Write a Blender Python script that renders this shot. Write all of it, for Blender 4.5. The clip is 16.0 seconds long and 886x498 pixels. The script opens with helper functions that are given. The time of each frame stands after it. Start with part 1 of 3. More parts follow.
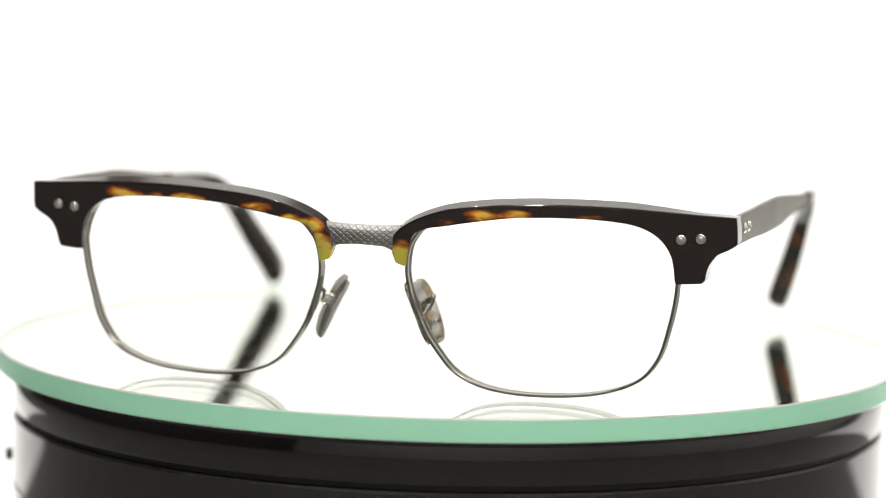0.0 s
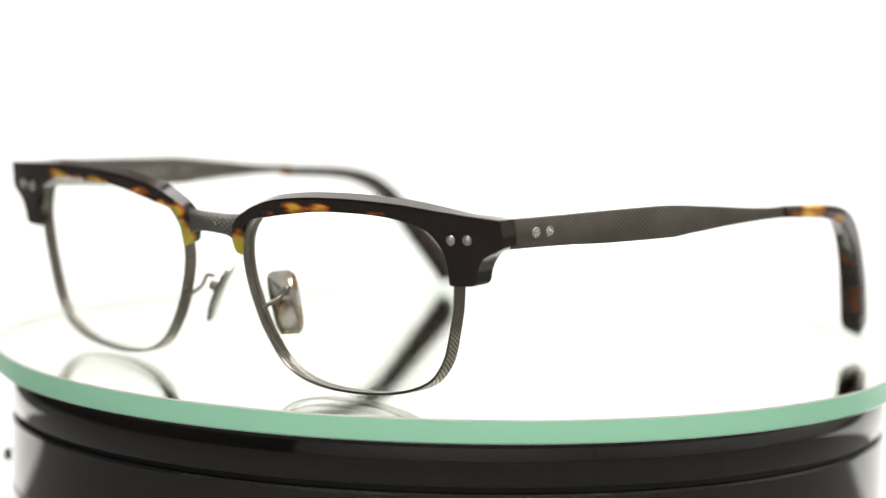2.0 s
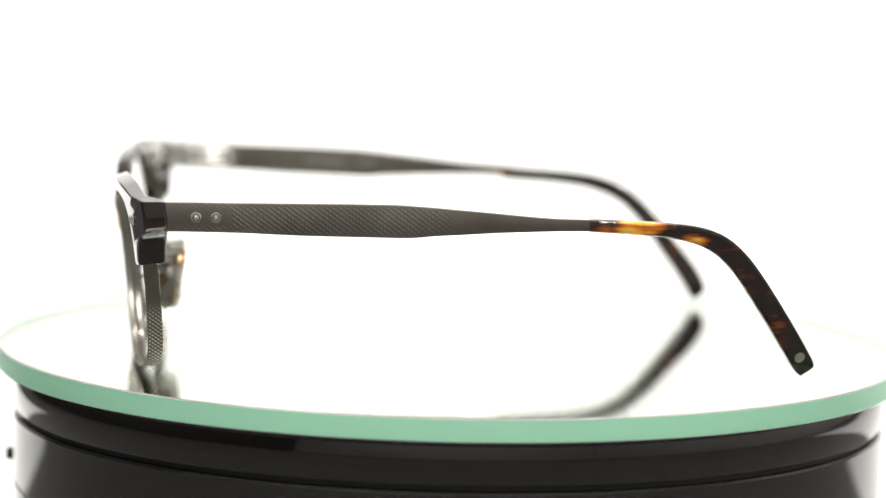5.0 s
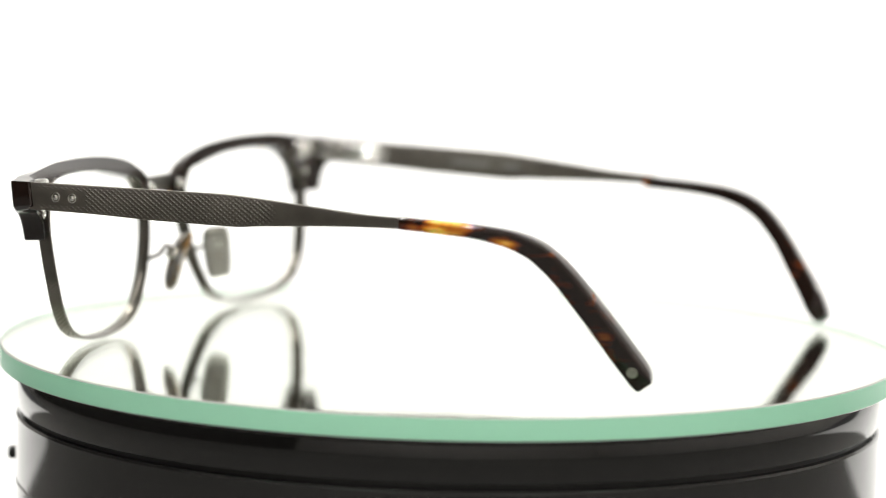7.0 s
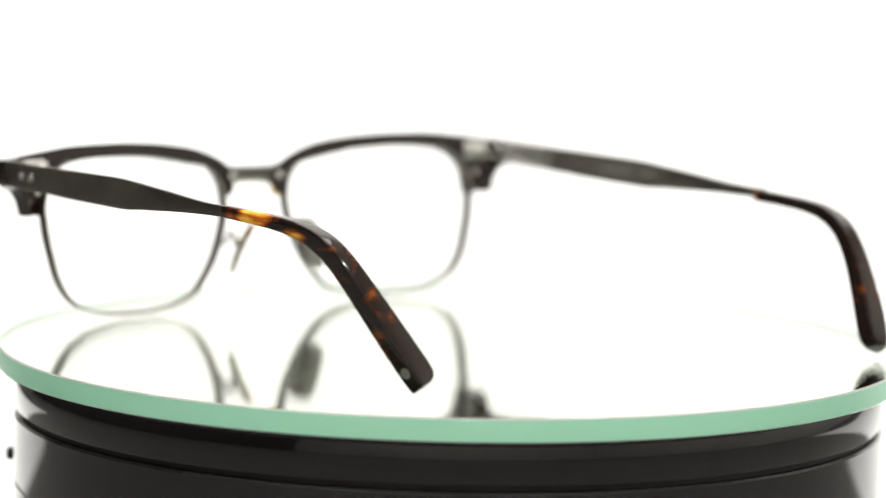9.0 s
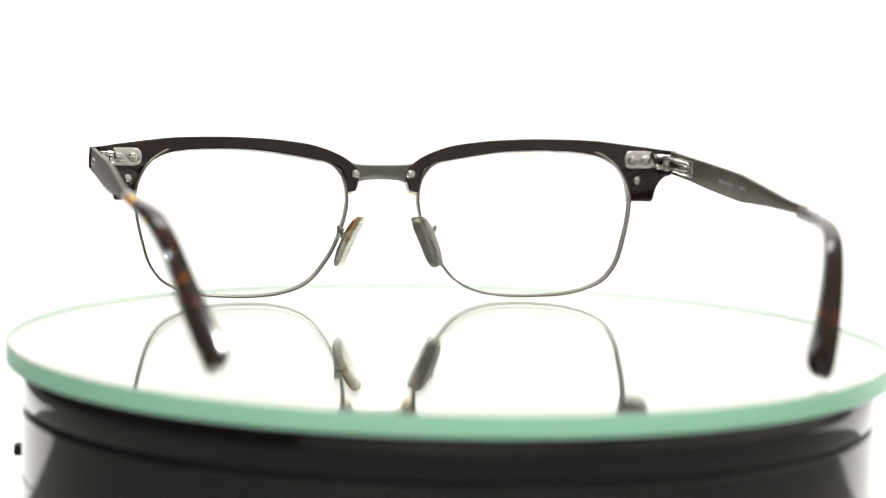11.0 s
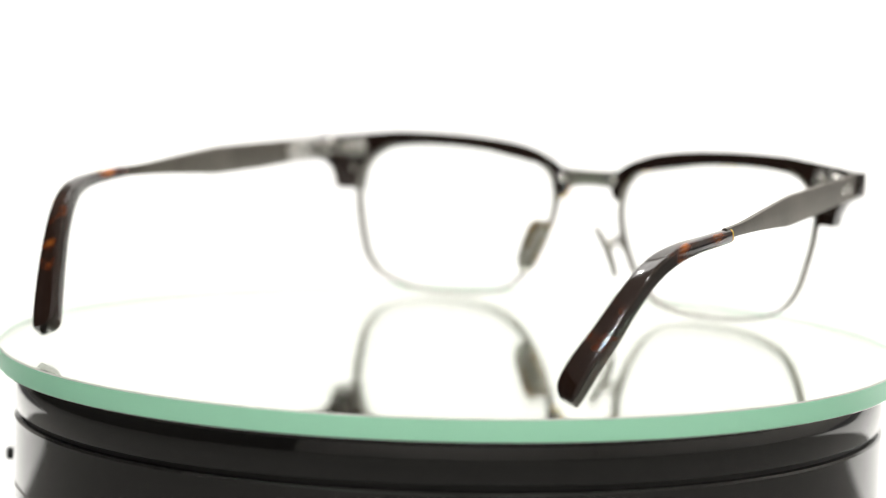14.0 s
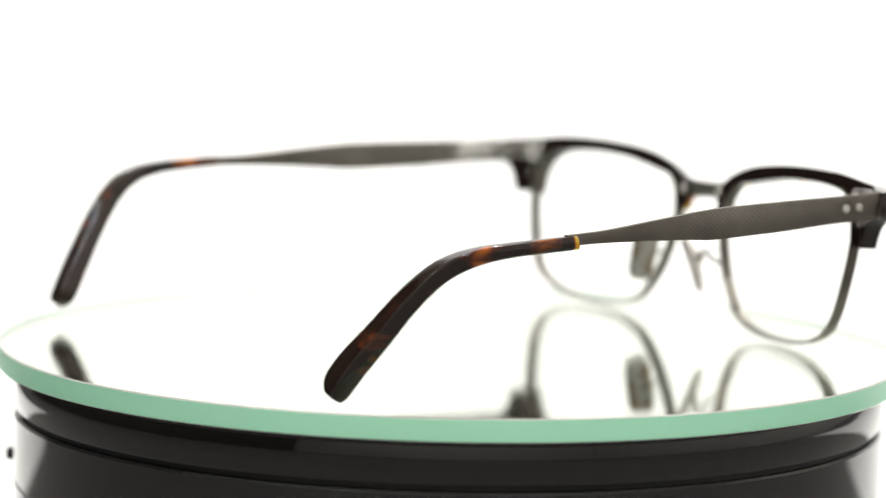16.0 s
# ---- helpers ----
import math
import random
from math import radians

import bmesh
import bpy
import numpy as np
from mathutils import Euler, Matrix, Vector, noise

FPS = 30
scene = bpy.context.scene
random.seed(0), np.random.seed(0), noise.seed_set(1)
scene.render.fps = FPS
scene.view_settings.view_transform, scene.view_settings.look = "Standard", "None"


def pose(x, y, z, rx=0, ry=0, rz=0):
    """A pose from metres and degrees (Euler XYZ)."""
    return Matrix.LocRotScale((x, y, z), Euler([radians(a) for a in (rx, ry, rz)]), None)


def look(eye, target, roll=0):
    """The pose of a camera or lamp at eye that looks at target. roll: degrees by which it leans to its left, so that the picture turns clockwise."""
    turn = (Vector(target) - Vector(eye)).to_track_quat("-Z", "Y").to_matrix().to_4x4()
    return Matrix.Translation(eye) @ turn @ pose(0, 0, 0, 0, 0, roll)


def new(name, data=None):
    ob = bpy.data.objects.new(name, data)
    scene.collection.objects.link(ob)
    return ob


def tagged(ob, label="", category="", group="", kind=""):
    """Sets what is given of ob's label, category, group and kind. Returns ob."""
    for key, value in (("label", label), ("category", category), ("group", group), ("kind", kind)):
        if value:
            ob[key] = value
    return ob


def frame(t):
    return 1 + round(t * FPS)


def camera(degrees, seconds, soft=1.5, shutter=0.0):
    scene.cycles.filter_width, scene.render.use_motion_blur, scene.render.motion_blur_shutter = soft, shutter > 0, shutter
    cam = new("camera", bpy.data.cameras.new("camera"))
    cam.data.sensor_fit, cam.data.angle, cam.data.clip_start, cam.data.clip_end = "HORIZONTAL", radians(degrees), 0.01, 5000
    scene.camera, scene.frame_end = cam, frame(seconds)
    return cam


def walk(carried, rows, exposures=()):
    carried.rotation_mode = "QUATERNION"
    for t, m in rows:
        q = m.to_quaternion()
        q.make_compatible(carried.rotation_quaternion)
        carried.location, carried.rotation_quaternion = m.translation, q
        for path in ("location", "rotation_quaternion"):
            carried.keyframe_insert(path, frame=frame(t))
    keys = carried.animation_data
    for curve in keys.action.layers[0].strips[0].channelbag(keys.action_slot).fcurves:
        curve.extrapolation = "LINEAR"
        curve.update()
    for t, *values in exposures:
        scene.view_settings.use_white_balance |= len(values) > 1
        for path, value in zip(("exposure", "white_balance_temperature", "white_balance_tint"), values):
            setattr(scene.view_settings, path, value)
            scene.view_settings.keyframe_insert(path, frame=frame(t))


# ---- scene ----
# The camera: a still macro set-up that only breathes a little as it refocuses.
cam = camera(17.20, 16.0, soft=1.0)
EYE = Vector((0.00098, -0.63557, 0.09368))
AHEAD = Vector((-0.00462, 0.993855, -0.114655)).normalized()


def eye_row(t, back):
    e = EYE - AHEAD * back * 0.6417
    return (t, look(e, e + AHEAD, 1.35))


walk(cam, [eye_row(t, b) for t, b in (
    (0.0, 0.0), (0.5, -0.0005), (1.0, -0.0015), (1.5, -0.0026), (2.0, -0.0033), (2.5, -0.0042), (3.0, -0.0047),
    (3.5, -0.0045), (4.0, -0.0040), (5.2, 0.0035), (6.5, 0.0078), (7.0, 0.0072), (7.5, 0.0058), (8.0, 0.0043),
    (8.5, 0.0028), (9.0, 0.0025), (9.6, 0.005), (10.6, 0.018), (11.5, 0.0222), (12.0, 0.0222), (12.5, 0.0236),
    (13.0, 0.0240), (13.5, 0.0215), (14.0, 0.0024), (14.5, 0.0018), (15.0, 0.0022), (15.5, 0.0022), (16.0, 0.0024))])

# Shallow focus of the macro lens; the plane of focus follows the mark.
focus_mark = new("focus_mark")
cam.data.dof.use_dof = True
cam.data.dof.focus_object = focus_mark
cam.data.dof.aperture_fstop = 9.5

# ---- light ----
world = bpy.data.worlds.new("studio")
scene.world = world
world.use_nodes = True
world.node_tree.nodes["Background"].inputs["Color"].default_value = (1.0, 0.98, 0.95, 1)
world.node_tree.nodes["Background"].inputs["Strength"].default_value = 0.25


def area(name, eye, target, w, h, watts, colour=(1, 0.985, 0.955)):
    lamp = bpy.data.lights.new(name, "AREA")
    lamp.shape, lamp.size, lamp.size_y, lamp.energy, lamp.color = "RECTANGLE", w, h, watts, colour
    ob = new(name, lamp)
    ob.matrix_world = look(eye, target)
    return ob


# A large softbox over the sweep floods the paper and lights the set from above.
area("softbox_overhead", (0.0, 0.42, 1.30), (0, 0.68, 0.2), 1.1, 0.55, 8.0)


# Small round ceiling spots give the points of light on metal and polished acetate.
def spot(x, y, watts):
    ob = area("ceiling_spot", (x, y, 1.385), (x * 0.6, y * 0.6, 0), 0.022, 0.022, watts)
    ob.data.shape = "DISK"


for sx, sy, sw in ((-0.5, -0.8, 12.5), (0.5, -0.8, 12.5), (-0.45, 0.25, 4.5), (0.45, 0.25, 4.5)):
    spot(sx, sy, sw)

MM = 0.001


# ---- materials ----
def material(name):
    m = bpy.data.materials.new(name)
    m.use_nodes = True
    nt = m.node_tree
    bsdf = nt.nodes["Principled BSDF"]

    def node(kind, **values):
        n = nt.nodes.new(kind)
        for key, value in values.items():
            n.inputs[key.replace("_", " ")].default_value = value
        return n
    return m, nt, bsdf, node


def maths(nt, op, a, b=None, clamp=False):
    n = nt.nodes.new("ShaderNodeMath")
    n.operation, n.use_clamp = op, clamp
    for i, v in enumerate((a, b)):
        if v is None:
            continue
        if isinstance(v, (int, float)):
            n.inputs[i].default_value = v
        else:
            nt.links.new(v, n.inputs[i])
    return n.outputs[0]


def ramp(nt, source, stops):
    n = nt.nodes.new("ShaderNodeValToRGB")
    e = n.color_ramp.elements
    while len(e) < len(stops):
        e.new(0.5)
    for el, (p, c) in zip(e, stops):
        el.position, el.color = p, (*c, 1)
    nt.links.new(source, n.inputs[0])
    return n.outputs[0]


def plain(name, colour, rough, metal=0.0, grain=0.0, scale=900.0, bump=0.0, coat=0.0, spread=0.12):
    """A surface with fine and coarse variation of colour and roughness."""
    m, nt, b, node = material(name)
    tc = nt.nodes.new("ShaderNodeTexCoord")
    fine, coarse = node("ShaderNodeTexNoise", Scale=scale, Detail=5.0), node("ShaderNodeTexNoise", Scale=scale / 12, Detail=3.0)
    for n in (fine, coarse):
        nt.links.new(tc.outputs["Object"], n.inputs["Vector"])
    mix = maths(nt, "ADD", maths(nt, "MULTIPLY", fine.outputs[0], 0.5), maths(nt, "MULTIPLY", coarse.outputs[0], 0.5))
    lo, hi = [c * (1 - spread) for c in colour], [min(1, c * (1 + spread)) for c in colour]
    nt.links.new(ramp(nt, mix, ((0.35, lo), (0.65, hi))), b.inputs["Base Color"])
    b.inputs["Metallic"].default_value = metal
    nt.links.new(maths(nt, "ADD", maths(nt, "MULTIPLY", mix, grain), rough - grain / 2), b.inputs["Roughness"])
    b.inputs["Coat Weight"].default_value = coat
    if bump:
        n = node("ShaderNodeBump", Strength=bump, Distance=0.0001)
        nt.links.new(fine.outputs[0], n.inputs["Height"])
        nt.links.new(n.outputs[0], b.inputs["Normal"])
    return m


def knurled(name, u, v, pitch, lo=None, hi=None, along="Y", depth=0.00010, colour=(0.235, 0.224, 0.206), rough=0.46, painted_glint=0.26, island=None, glint=1.4, scales=False):
    """Brushed gunmetal with an engraved diamond pattern on the axes u and v; its glints are partly painted."""
    m, nt, b, node = material(name)
    tc, sep = nt.nodes.new("ShaderNodeTexCoord"), nt.nodes.new("ShaderNodeSeparateXYZ")
    nt.links.new(tc.outputs["Object"], sep.inputs[0])
    k = math.pi / (pitch * MM)
    p, q = sep.outputs[u], sep.outputs[v]
    s1 = maths(nt, "SINE", maths(nt, "MULTIPLY", maths(nt, "ADD", maths(nt, "MULTIPLY", p, 0.72), q), k))
    s2 = maths(nt, "SINE", maths(nt, "MULTIPLY", maths(nt, "SUBTRACT", maths(nt, "MULTIPLY", p, 0.72), q), k))
    ridge = maths(nt, "MULTIPLY", maths(nt, "SUBTRACT", maths(nt, "ABSOLUTE", s1), 0.72), 5.0, True)
    gap = maths(nt, "MULTIPLY", maths(nt, "SUBTRACT", maths(nt, "ABSOLUTE", s2), 0.45), 5.0, True)
    h = maths(nt, "MULTIPLY", ridge, gap)
    if scales:
        h = maths(nt, "MULTIPLY", maths(nt, "SUBTRACT", maths(nt, "MINIMUM", maths(nt, "ABSOLUTE", s1), maths(nt, "ABSOLUTE", s2)), 0.22), 2.6, True)
    if lo is not None:
        a = sep.outputs[along]
        inside = maths(nt, "MULTIPLY", maths(nt, "MULTIPLY", maths(nt, "SUBTRACT", a, lo * MM), 700.0, True),
                       maths(nt, "MULTIPLY", maths(nt, "SUBTRACT", hi * MM, a), 300.0, True))
        h = maths(nt, "MULTIPLY", h, inside)
    if island:
        end, mid_v, half_v = island
        past = maths(nt, "MULTIPLY", maths(nt, "SUBTRACT", p, end * MM), 900.0, True)
        off = maths(nt, "ABSOLUTE", maths(nt, "SUBTRACT", q, mid_v * MM))
        h = maths(nt, "MULTIPLY", h, maths(nt, "MAXIMUM", past, maths(nt, "MULTIPLY", maths(nt, "SUBTRACT", off, half_v * MM), 2500.0, True)))
    grain = node("ShaderNodeTexNoise", Scale=2500.0, Detail=4.0)
    nt.links.new(tc.outputs["Object"], grain.inputs["Vector"])
    wear = node("ShaderNodeTexNoise", Scale=120.0, Detail=4.0)
    nt.links.new(tc.outputs["Object"], wear.inputs["Vector"])
    # Raised parts get a lighter base colour: painted glints of edges catching light.
    dark, mid, light = [c * 0.7 for c in colour], [c * 1.05 for c in colour], [min(1, c * glint) for c in colour]
    tone = maths(nt, "ADD", maths(nt, "MULTIPLY", h, painted_glint), maths(nt, "MULTIPLY", wear.outputs[0], 0.45))
    nt.links.new(ramp(nt, tone, ((0.1, dark), (0.35, mid), (0.9, light))), b.inputs["Base Color"])
    b.inputs["Metallic"].default_value = 1.0
    nt.links.new(maths(nt, "ADD", maths(nt, "MULTIPLY", grain.outputs[0], 0.25), rough - 0.12), b.inputs["Roughness"])
    n = node("ShaderNodeBump", Strength=0.6, Distance=depth)
    nt.links.new(maths(nt, "ADD", h, maths(nt, "MULTIPLY", grain.outputs[0], 0.12)), n.inputs["Height"])
    nt.links.new(n.outputs[0], b.inputs["Normal"])
    return m


def tortoise(name, stretch, patches, seed, cut=0.60):
    """Polished tortoiseshell acetate: near-black brown with amber and honey patches that let light through.
    patches: (axis-aligned) centre x, y, z, half sizes and weight, in mm, of honey-coloured areas of the sheet."""
    m, nt, b, node = material(name)
    tc, sep = nt.nodes.new("ShaderNodeTexCoord"), nt.nodes.new("ShaderNodeSeparateXYZ")
    nt.links.new(tc.outputs["Object"], sep.inputs[0])
    mapped = nt.nodes.new("ShaderNodeMapping")
    mapped.inputs["Scale"].default_value, mapped.inputs["Location"].default_value = stretch, (seed, seed * 0.7, 0)
    nt.links.new(tc.outputs["Object"], mapped.inputs[0])
    blot = node("ShaderNodeTexNoise", Scale=1.0, Detail=1.2, Roughness=0.45, Distortion=0.3)
    streak = node("ShaderNodeTexNoise", Scale=1.9, Detail=1.2, Roughness=0.45, Distortion=0.3)
    for n in (blot, streak):
        nt.links.new(mapped.outputs[0], n.inputs["Vector"])
    amount = maths(nt, "ADD", maths(nt, "MULTIPLY", blot.outputs[0], 0.75), maths(nt, "MULTIPLY", streak.outputs[0], 0.25))
    amount = maths(nt, "SUBTRACT", amount, cut)
    for centre, half, weight in patches:
        total = None
        for axis, c, hsize in zip("XYZ", centre, half):
            if hsize is None:
                continue
            d = maths(nt, "DIVIDE", maths(nt, "SUBTRACT", sep.outputs[axis], c * MM), hsize * MM)
            d2 = maths(nt, "MULTIPLY", d, d)
            total = d2 if total is None else maths(nt, "ADD", total, d2)
        near = maths(nt, "SUBTRACT", 1.0, total, True)
        ragged = maths(nt, "ADD", maths(nt, "MULTIPLY", streak.outputs[0], 1.3), 0.40)
        amount = maths(nt, "ADD", amount, maths(nt, "MULTIPLY", maths(nt, "MULTIPLY", near, ragged), weight))
    amount = maths(nt, "MULTIPLY", amount, 1.55, True)
    colour = ramp(nt, amount, ((0.0, (0.013, 0.006, 0.004)), (0.2, (0.070, 0.018, 0.006)), (0.5, (0.36, 0.10, 0.010)),
                               (0.78, (0.78, 0.36, 0.03)), (1.0, (1.0, 0.69, 0.13))))
    nt.links.new(colour, b.inputs["Base Color"])
    b.inputs["Roughness"].default_value = 0.09
    b.inputs["Coat Weight"].default_value, b.inputs["Coat Roughness"].default_value = 0.4, 0.02
    soft = nt.nodes.new("ShaderNodeBsdfTranslucent")
    nt.links.new(colour, soft.inputs[0])
    # light wanders inside the clear honey-coloured parts
    nt.links.new(amount, b.inputs["Subsurface Weight"])
    b.inputs["Subsurface Radius"].default_value, b.inputs["Subsurface Scale"].default_value = (1.0, 0.6, 0.18), 0.006
    mix = nt.nodes.new("ShaderNodeMixShader")
    nt.links.new(maths(nt, "MULTIPLY", amount, 0.3), mix.inputs[0])
    nt.links.new(b.outputs[0], mix.inputs[1])
    nt.links.new(soft.outputs[0], mix.inputs[2])
    nt.links.new(mix.outputs[0], nt.nodes["Material Output"].inputs[0])
    return m


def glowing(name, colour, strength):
    """White seamless paper with weak emission added to brighten it, though it is no lamp."""
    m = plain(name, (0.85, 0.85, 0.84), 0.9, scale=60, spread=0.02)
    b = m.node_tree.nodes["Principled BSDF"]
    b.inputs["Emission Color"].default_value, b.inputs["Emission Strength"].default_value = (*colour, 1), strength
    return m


BACKDROP = glowing("white_paper_glow", (1.0, 0.995, 0.98), 0.10)
CEILING = plain("white_ceiling", (0.78, 0.77, 0.75), 0.9, scale=30, bump=0.2, spread=0.04)
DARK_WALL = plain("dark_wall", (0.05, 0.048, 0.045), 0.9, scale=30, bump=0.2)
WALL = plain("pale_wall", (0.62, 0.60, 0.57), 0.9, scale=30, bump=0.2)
TABLE = plain("grey_table", (0.13, 0.127, 0.12), 0.6, scale=80, bump=0.2)
BLACK = plain("black_plastic", (0.012, 0.0115, 0.011), 0.10, grain=0.06, scale=500, coat=0.35)
GROOVE = plain("groove_black", (0.004, 0.004, 0.004), 0.5)
GUNMETAL = plain("gunmetal", (0.22, 0.205, 0.185), 0.34, 1.0, grain=0.2, scale=1500, bump=0.15, spread=0.25)
STEEL = plain("polished_steel", (0.82, 0.81, 0.77), 0.12, 1.0, grain=0.08, scale=2500, spread=0.1)
HINGE = plain("hinge_steel", (0.90, 0.89, 0.86), 0.17, 1.0, grain=0.1, scale=2500, spread=0.1)
RIVET = plain("rivet_silver", (0.72, 0.71, 0.68), 0.30, 1.0, grain=0.1, scale=2500)
TEMPLE_METAL = knurled("engraved_temple_metal", "Y", "Z", 0.95, 7.5, 62.0, colour=(0.21, 0.193, 0.168), painted_glint=0.11, depth=0.00014, island=(18.5, 34.55, 1.45), glint=1.9)
RIM_METAL = knurled("engraved_rim_metal", "Y", "Z", 0.80, -1.0, 16.5, "Z", painted_glint=0.9, colour=(0.21, 0.197, 0.170), glint=2.9, depth=0.00016)
RIM_PLAIN = plain("brushed_rim_metal", (0.215, 0.20, 0.175), 0.30, 1.0, grain=0.2, scale=1500, bump=0.12, spread=0.22)
BRIDGE_METAL = knurled("engraved_bridge_metal", "X", "Z", 1.05, -20.0, -3.0, colour=(0.23, 0.223, 0.21), painted_glint=0.75, depth=0.00022, glint=1.7, scales=True)
INK = plain("pale_engraving", (0.27, 0.27, 0.255), 0.5)
EMBLEM = plain("grey_inlay", (0.33, 0.31, 0.27), 0.35, 0.6, scale=2500)


def pad_material(name, warm):
    """Polished titanium, tinted amber-brown in soft patches; warm moves the tint's limit."""
    m, nt, b, node = material(name)
    tc = nt.nodes.new("ShaderNodeTexCoord")
    tint = node("ShaderNodeTexNoise", Scale=230.0, Detail=2.0, Distortion=0.3)
    nt.links.new(tc.outputs["Object"], tint.inputs["Vector"])
    nt.links.new(ramp(nt, tint.outputs[0], ((0.42 - warm, (0.70, 0.69, 0.66)), (0.56 - warm, (0.47, 0.36, 0.22)), (0.68 - warm, (0.40, 0.21, 0.07)))), b.inputs["Base Color"])
    b.inputs["Metallic"].default_value, b.inputs["Roughness"].default_value = 0.85, 0.12
    b.inputs["Coat Weight"].default_value, b.inputs["Coat Roughness"].default_value = 0.4, 0.05
    return m


PAD_GREY, PAD_AMBER = pad_material("pad_titanium", -0.22), pad_material("pad_amber_titanium", -0.02)
BROW_SHELL = tortoise("tortoise_brow", (150, 150, 420), (
    ((8.0, -4.6, 26.2), (4.2, 2.6, 5.0), 1.3), ((-8.0, -4.6, 26.2), (4.2, 2.6, 5.0), 1.3),
    ((24.0, -4.8, 35.8), (4.6, 2.5, 1.6), 0.75), ((31.0, -4.4, 36.3), (4.0, 2.5, 1.3), 0.7), ((45.0, -3.0, 36.2), (4.0, 2.5, 1.1), 0.3),
    ((17.5, -5.0, 34.2), (3.0, 2.5, 1.3), 0.35),
    ((-10.5, -5.2, 31.6), (3.4, 2.5, 2.6), 0.75), ((-14.2, -5.0, 33.2), (3.4, 2.5, 1.4), 0.75), ((-22.0, -4.8, 35.2), (4.6, 2.5, 1.4), 0.75),
    ((-36.5, -4.0, 36.2), (5.0, 2.5, 1.2), 0.8), ((-43.6, -3.2, 36.4), (2.2, 2.5, 0.9), 0.5), ((-51, -2.6, 36.4), (6.4, 2.5, 1.5), 0.8)), 3.1, 0.70)
TIP_SHELL_DARK = tortoise("tortoise_tip_dark", (260, 75, 300), (
    ((-73.0, 95.5, 0), (3.6, 6.0, None), 0.34), ((-72.8, 88.0, 0), (4.0, 1.0, None), 0.8), ((-71, 108, 0), (4.0, 5.0, None), 0.3),
    ((0, 128.0, 0), (None, 6.0, None), 0.13)), 4.7, 0.65)
TIP_SHELL = tortoise("tortoise_tip", (300, 60, 420), (
    ((72.0, 98.2, 34.0), (4.5, 5.6, 2.6), 0.62), ((71.6, 94.0, 0), (4.2, 4.6, None), 0.30), ((71, 109.5, 31.0), (4.6, 4.2, 2.4), 0.66),
    ((72, 103, 0), (4.2, 6.0, None), 0.22), ((72, 89.5, 0), (4.2, 2.6, None), 0.20), ((68, 116, 0), (5.0, 4.0, None), 0.16),
    ((0, 120.5, 0), (None, 3.2, None), 0.19), ((0, 126.5, 0), (None, 3.4, None), 0.20)), 1.3, 0.66)


def lens_material():
    m, nt, b, node = material("clear_lens")
    clear, gloss = nt.nodes.new("ShaderNodeBsdfTransparent"), nt.nodes.new("ShaderNodeBsdfGlossy")
    clear.inputs[0].default_value = (0.985, 0.99, 0.985, 1)
    gloss.inputs["Roughness"].default_value = 0.02
    mix = nt.nodes.new("ShaderNodeMixShader")
    mix.inputs[0].default_value = 0.012
    nt.links.new(clear.outputs[0], mix.inputs[1])
    nt.links.new(gloss.outputs[0], mix.inputs[2])
    nt.links.new(mix.outputs[0], nt.nodes["Material Output"].inputs[0])
    return m


LENS = lens_material()


def glass_material(name, colour, rough=0.0):
    m, nt, b, node = material(name)
    g = nt.nodes.new("ShaderNodeBsdfGlass")
    g.inputs["Color"].default_value, g.inputs["IOR"].default_value = (*colour, 1), 1.5
    g.inputs["Roughness"].default_value = rough
    nt.links.new(g.outputs[0], nt.nodes["Material Output"].inputs[0])
    return m


GLASS_TOP = glass_material("clear_glass", (0.985, 1.0, 0.975))
GLASS_EDGE = glass_material("green_glass_edge", (0.68, 1.0, 0.84), 0.4)


def grind(m):
    """A finely ground edge: part of the light scatters at the surface."""
    nt = m.node_tree
    glass = next(n for n in nt.nodes if n.bl_idname == "ShaderNodeBsdfGlass")
    b, mix = nt.nodes["Principled BSDF"], nt.nodes.new("ShaderNodeMixShader")
    b.inputs["Base Color"].default_value, b.inputs["Roughness"].default_value = (0.50, 1.0, 0.71, 1), 0.35
    mix.inputs[0].default_value = 0.8
    nt.links.new(glass.outputs[0], mix.inputs[1])
    nt.links.new(b.outputs[0], mix.inputs[2])
    nt.links.new(mix.outputs[0], nt.nodes["Material Output"].inputs[0])


grind(GLASS_EDGE)
GLASS_BEVEL = plain("ground_bevel", (0.42, 0.44, 0.40), 0.3, scale=300, spread=0.08)
SILVERING = plain("mirror_silvering", (0.935, 0.94, 0.92), 0.02, 1.0, scale=100, spread=0.01)


# ---- mesh helpers ----
def part(name, bm, mat, parent=None, label="", smooth=True):
    me = bpy.data.meshes.new(name)
    bmesh.ops.recalc_face_normals(bm, faces=bm.faces)
    for f in bm.faces:
        f.smooth = smooth
    bm.to_mesh(me)
    bm.free()
    for one in (mat if isinstance(mat, (list, tuple)) else [mat]):
        me.materials.append(one)
    if smooth:
        me.set_sharp_from_angle(angle=radians(38))
    ob = new(name, me)
    if parent:
        ob.parent = parent
    if label:
        ob["label"] = label
    return ob


def loft(bm, rings, closed_ring=True, closed_path=False, caps=True):
    """Quads between rings of equal point counts."""
    vs = [[bm.verts.new(p) for p in r] for r in rings]
    n = len(vs[0])
    pairs = list(zip(vs, vs[1:])) + ([(vs[-1], vs[0])] if closed_path else [])
    for a, b in pairs:
        for i in range(n if closed_ring else n - 1):
            j = (i + 1) % n
            bm.faces.new((a[i], a[j], b[j], b[i]))
    if caps and not closed_path:
        bm.faces.new(vs[0])
        bm.faces.new(vs[-1][::-1])
    return vs


